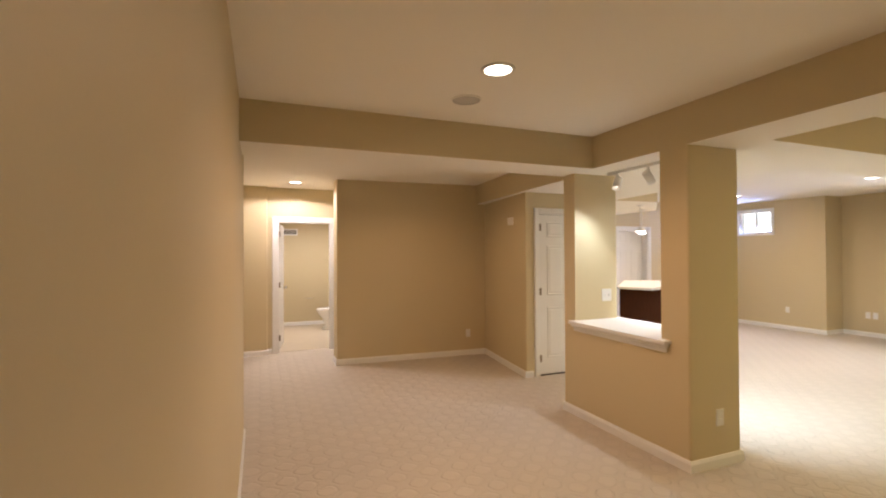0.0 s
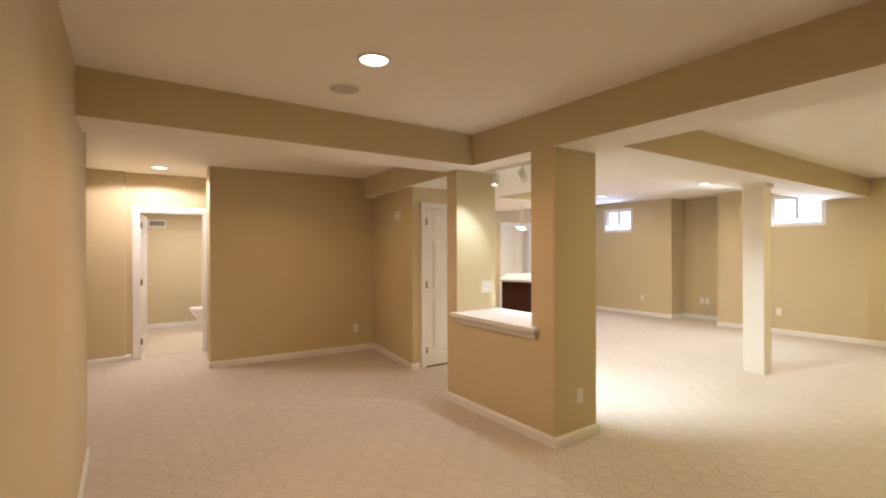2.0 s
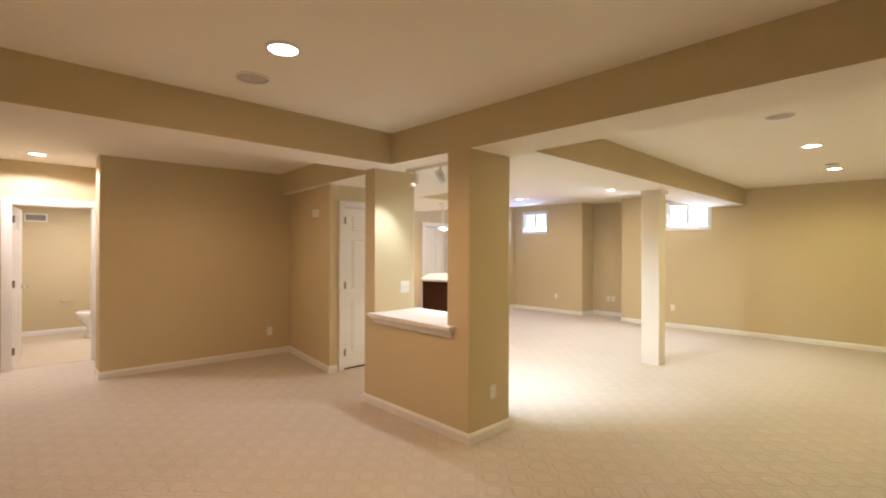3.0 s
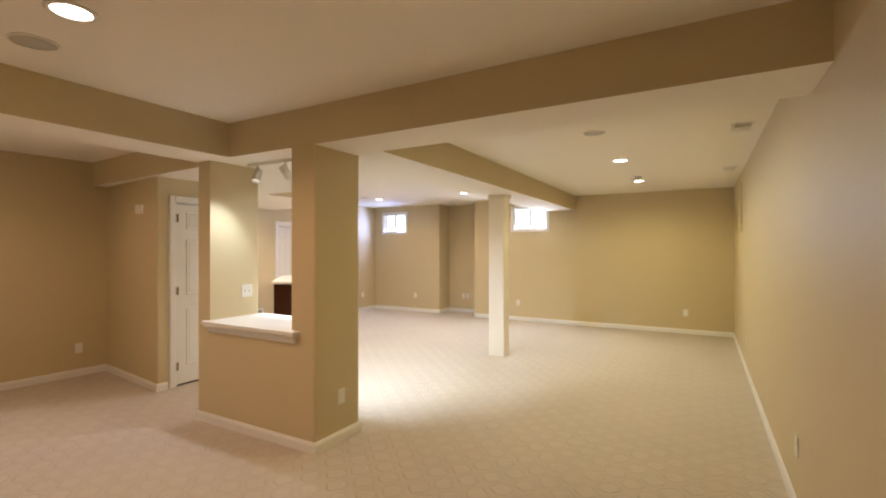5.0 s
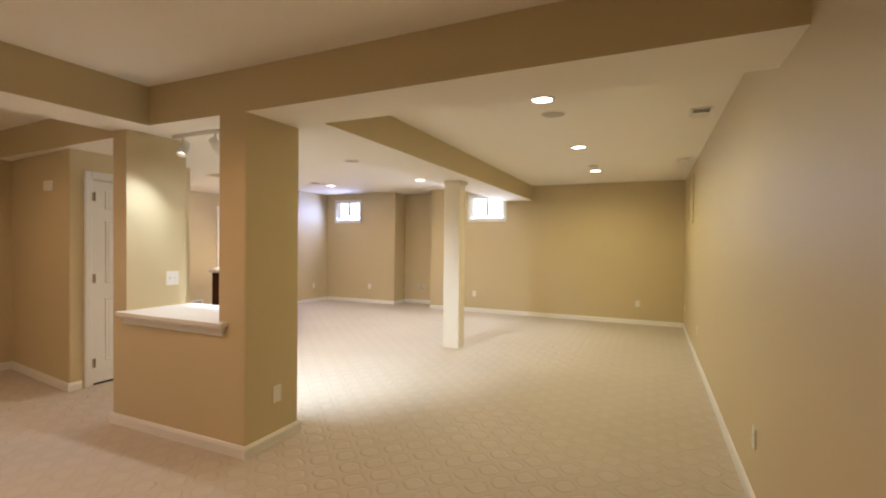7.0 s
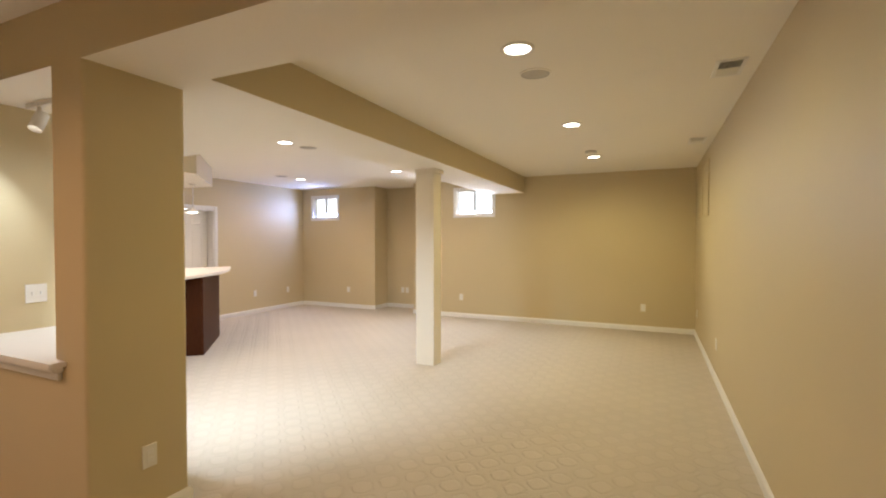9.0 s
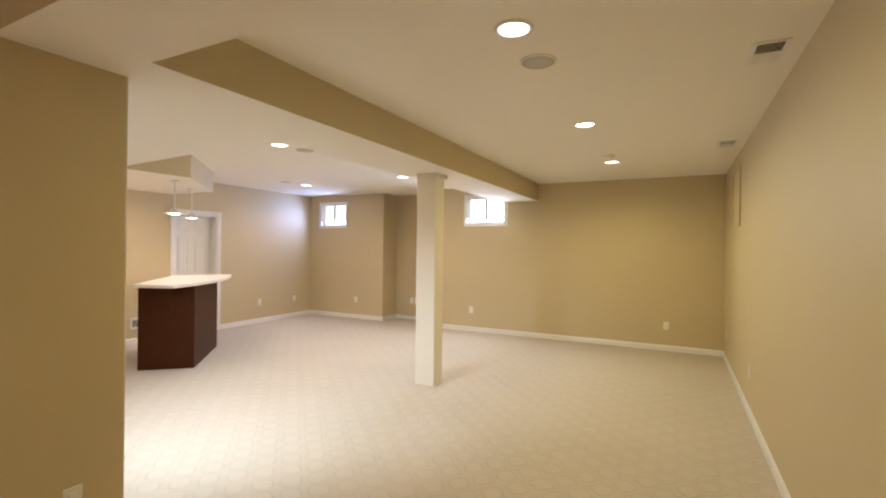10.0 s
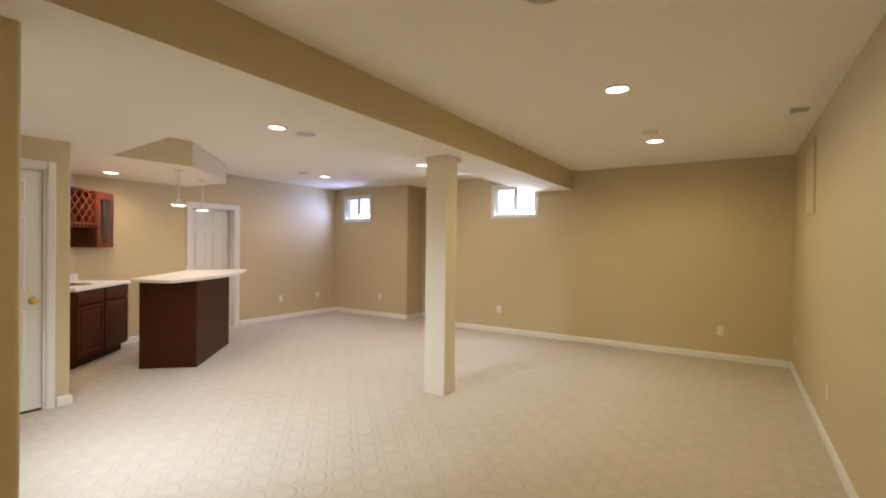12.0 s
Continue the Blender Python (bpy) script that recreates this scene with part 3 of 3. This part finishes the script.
def bar_point(s, d):
    """s metres along the bar's front from its near corner, d metres back from it."""
    p = Vector((5.826, 5.444)) + U45 * s + Vector((-U45.y, U45.x)) * d
    return (p.x, p.y)


bar = tagged(new("bar_counter"), "dark cherry bar with a pale curved top", "bar")
BL, BH = 1.25, 0.985
part("front_panel", prism([bar_point(0, 0), bar_point(BL, 0), bar_point(BL, 0.02), bar_point(0, 0.02)], 0.0, BH), BAR_WOOD, bar)
part("end_panel", prism([bar_point(0.003, 0.021), bar_point(0.023, 0.021), bar_point(0.023, 0.60), bar_point(0.003, 0.60)], 0.0, BH), BAR_WOOD, bar)
part("end_panel", prism([bar_point(BL - 0.02, 0.021), bar_point(BL, 0.021), bar_point(BL, 0.60), bar_point(BL - 0.02, 0.60)], 0.0, BH), BAR_WOOD, bar)
part("carcass", prism([bar_point(0.025, 0.022), bar_point(BL - 0.021, 0.022), bar_point(BL - 0.021, 0.57), bar_point(0.025, 0.57)], 0.06, BH - 0.01), BAR_WOOD, bar)
top = [bar_point(-0.15, 0.62), bar_point(-0.34, 0.14)]
for i in range(1, 17):
    t = i / 16
    top.append(bar_point(-0.34 + 2.18 * t, 0.14 - 0.23 * t - 0.20 * math.sin(math.pi * t) * (1 - 0.3 * t)))
top += [bar_point(1.82, 0.03), bar_point(1.55, 0.66)]
bm = prism(top, BH, BH + 0.035)
bmesh.ops.bevel(bm, geom=[e for e in bm.edges if abs(e.verts[0].co.z - e.verts[1].co.z) < 1e-6], offset=0.005, segments=2, affect="EDGES", profile=0.5)
part("bar_top", bm, STONE, bar, "pale laminate top with a curved front")


def raised_door(x0, x1, z0, z1, y, parent, mat, name="cabinet_door", flat=False):
    """A cabinet front that faces -y: frame, groove and raised field."""
    bm = bmesh.new()
    rows = []
    steps = ((0, 0.02), (0.004, 0.0), (0.05, 0.0), (0.058, 0.007), (0.066, 0.007), (0.085, 0.001)) if not flat else ((0, 0.02), (0.004, 0.0), (0.02, -0.001))
    for inset, d in steps:
        rows.append([bm.verts.new(c) for c in ((x0 + inset, y + d, z0 + inset), (x1 - inset, y + d, z0 + inset), (x1 - inset, y + d, z1 - inset), (x0 + inset, y + d, z1 - inset))])
    for a, b in zip(rows, rows[1:]):
        for i in range(4):
            bm.faces.new((a[i], a[(i + 1) % 4], b[(i + 1) % 4], b[i]))
    bm.faces.new(rows[-1])
    bm.faces.new(rows[0])
    return part(name, bm, mat, parent)


base = None
for i in range(2):
    x = 0.06 + i * 0.547
    if base is None:
        base = tagged(new("base_cabinet"), "cherry base cabinet with a raised-panel door and drawer", "cabinet", "wet bar base cabinets")
        bm = box(0, -0.58, 0.1, 0.545, -0.002, 0.87)
        box(0, -0.51, 0, 0.545, -0.002, 0.099, bm=bm)
        part("body", bm, CHERRY, base)
        raised_door(0.012, 0.533, 0.12, 0.69, -0.602, base, CHERRY)
        raised_door(0.012, 0.533, 0.71, 0.855, -0.602, base, CHERRY, "drawer_front", True)
        base.matrix_world = CAB @ pose(x, 0, 0)
    else:
        copy_thing(base, CAB @ pose(x, 0, 0))
ct = tagged(new("worktop"), "white laminate worktop with a backsplash", "worktop")
part("slab", box(0.0, -0.63, 0.872, 1.165, -0.002, 0.91, 0.005), STONE, ct)
part("backsplash", box(0.0, -0.02, 0.911, 1.155, -0.002, 1.0, 0.003), STONE, ct)
ct.matrix_world = CAB
sink = tagged(new("sink"), "small steel bar sink set in the worktop", "sink")
part("rim", lathe([(0.19, 0.0), (0.19, 0.006), (0.165, 0.008), (0.16, 0.001)], 32), CHROME, sink, smooth=True)
# the basin has no depth; its shade is painted as a dark disc
part("basin", lathe([(0.158, 0.0012), (0.05, 0.0008), (0.001, 0.0006)], 32), DARK, sink, "flat dark disc standing in for the shaded basin")
sink.matrix_world = CAB @ pose(0.45, -0.33, 0.911)
tap = tagged(new("faucet"), "curved chrome faucet beside the bar sink", "faucet")
part("base", lathe([(0.025, 0), (0.025, 0.02), (0.014, 0.03), (0.014, 0.16)], 16), CHROME, tap, smooth=True)
bm = bmesh.new()
for i in range(12):
    a, b = math.pi * i / 12, math.pi * (i + 1) / 12
    p, q = Vector((0, -0.06 + 0.06 * math.cos(a), 0.16 + 0.07 * math.sin(a))), Vector((0, -0.06 + 0.06 * math.cos(b), 0.16 + 0.07 * math.sin(b)))
    m = Matrix.Translation(p) @ (q - p).to_track_quat("Z", "Y").to_matrix().to_4x4()
    lathe([(0.011, 0), (0.011, (q - p).length + 0.004)], 10, bm, m)
part("spout", bm, CHROME, tap, smooth=True)
tap.matrix_world = CAB @ pose(0.45, -0.10, 0.911)

# wine rack and glass-door wall cabinet
rack = tagged(new("wine_rack"), "red cherry lattice wine rack on the wall", "wine rack")
x0, x1, z0, z1 = 0.28, 0.955, 1.63, 2.06
for q in ((x0, -0.32, z0, x1, 0, z0 + 0.02), (x0, -0.32, z1 - 0.02, x1, 0, z1), (x0, -0.32, z0 + 0.021, x0 + 0.02, 0, z1 - 0.021), (x1 - 0.02, -0.32, z0 + 0.021, x1, 0, z1 - 0.021)):
    part("board", box(*q), LIT_RED_CHERRY, rack)
part("back", box(x0 + 0.021, -0.012, z0 + 0.021, x1 - 0.021, -0.002, z1 - 0.021), CHERRY, rack)
hh, ww = z1 - z0 - 0.04, x1 - x0 - 0.04
for sgn in (1, -1):
    c = -hh
    while c < ww:
        a, b = max(c, 0), min(c + hh, ww)
        if b - a > 0.03:
            za, zb = (a - c, b - c) if sgn > 0 else (hh - (a - c), hh - (b - c))
            p, q = Vector((x0 + 0.02 + a, 0, z0 + 0.02 + za)), Vector((x0 + 0.02 + b, 0, z0 + 0.02 + zb))
            d = (q - p).normalized()
            n = Vector((-d.z, 0, d.x)) * 0.007
            y0, y1 = (-0.298, -0.306) if sgn > 0 else (-0.305, -0.293)
            bm = bmesh.new()
            v = [bm.verts.new((w.x, y, w.z)) for y in (y0, y1) for w in (p - n, q - n, q + n, p + n)]
            for f in ((0, 1, 2, 3), (7, 6, 5, 4), (0, 4, 5, 1), (1, 5, 6, 2), (2, 6, 7, 3), (3, 7, 4, 0)):
                bm.faces.new([v[i] for i in f])
            part("lattice_slat", bm, LIT_RED_CHERRY, rack)
        c += 0.145
for i in range(9):
    part("stem_rail", box(x0 + 0.03 + i * 0.075, -0.31, z0 - 0.035, x0 + 0.065 + i * 0.075, -0.02, z0 - 0.001), LIT_RED_CHERRY, rack)
rack.matrix_world = CAB
cab = tagged(new("wall_cabinet"), "cherry wall cabinet with an arched glass door", "cabinet")
x0, x1, z0, z1 = 0.96, 1.33, 1.345, 2.06
for q in ((x0, -0.32, z0, x1, 0, z0 + 0.018), (x0, -0.32, z1 - 0.018, x1, 0, z1), (x0, -0.32, z0 + 0.019, x0 + 0.018, 0, z1 - 0.019), (x1 - 0.018, -0.32, z0 + 0.019, x1, 0, z1 - 0.019), (x0 + 0.019, -0.02, z0 + 0.019, x1 - 0.019, -0.002, z1 - 0.019)):
    part("board", box(*q), CHERRY, cab)
bm = bmesh.new()
for q in ((x0 + 0.004, z0 + 0.004, x0 + 0.065, z1 - 0.004), (x1 - 0.065, z0 + 0.004, x1 - 0.004, z1 - 0.004), (x0 + 0.065, z0 + 0.004, x1 - 0.065, z0 + 0.07), (x0 + 0.065, z1 - 0.09, x1 - 0.065, z1 - 0.004)):
    box(q[0], -0.292, q[1], q[2], -0.322, q[3], bm=bm)
dr = part("glass_door", bm, LIT_RED_CHERRY, cab)
part("pane", box(x0 + 0.065, -0.335, z0 + 0.07, x1 - 0.065, -0.331, z1 - 0.09), glass, dr)
part("muntin", box((x0 + x1) / 2 - 0.008, -0.341, z0 + 0.07, (x0 + x1) / 2 + 0.008, -0.336, z1 - 0.09), LIT_RED_CHERRY, dr)
cab.matrix_world = CAB

# ---- bathroom ----
wc = tagged(new("toilet"), "white porcelain toilet with tank", "toilet")


def oval(rings, steps=28):
    bm = bmesh.new()
    rows = [[bm.verts.new((cx + rx * math.cos(math.tau * i / steps), ry * math.sin(math.tau * i / steps), z)) for i in range(steps)] for cx, rx, ry, z in rings]
    for a, b in zip(rows, rows[1:]):
        for i in range(steps):
            bm.faces.new((a[i], a[(i + 1) % steps], b[(i + 1) % steps], b[i]))
    bm.faces.new(rows[0])
    bm.faces.new(rows[-1])
    return bm


part("bowl", oval([(0.33, 0.25, 0.11, 0.004), (0.33, 0.25, 0.11, 0.03), (0.34, 0.20, 0.085, 0.10), (0.30, 0.19, 0.10, 0.2), (0.26, 0.24, 0.16, 0.32), (0.24, 0.26, 0.185, 0.385), (0.24, 0.26, 0.185, 0.395)]), PORCELAIN, wc, smooth=True)
part("seat", oval([(0.24, 0.262, 0.187, 0.396), (0.24, 0.265, 0.19, 0.405), (0.24, 0.262, 0.187, 0.43), (0.24, 0.24, 0.17, 0.438)]), PORCELAIN, wc, smooth=True)
part("tank", box(0.52, -0.23, 0.37, 0.73, 0.23, 0.76, 0.02), PORCELAIN, wc)
part("tank_lid", box(0.51, -0.24, 0.761, 0.74, 0.24, 0.80, 0.008), PORCELAIN, wc)
part("flush_lever", box(0.50, 0.10, 0.69, 0.519, 0.19, 0.71, 0.004), CHROME, wc)
wc.matrix_world = pose(1.37, 9.9, 0.004)
ob = tagged(new("paper_holder"), "chrome toilet paper holder on the wall", "holder")
part("bracket", box(-0.09, -0.05, -0.012, -0.075, 0, 0.012, 0.003), CHROME, ob)
part("bracket", box(0.075, -0.05, -0.012, 0.09, 0, 0.012, 0.003), CHROME, ob)
part("roll_bar", lathe([(0.008, -0.075), (0.008, 0.075)], 12, None, pose(0, -0.042, 0, 0, 90, 0)), CHROME, ob)
ob.matrix_world = pose(1.29, 10.7, 0.58)
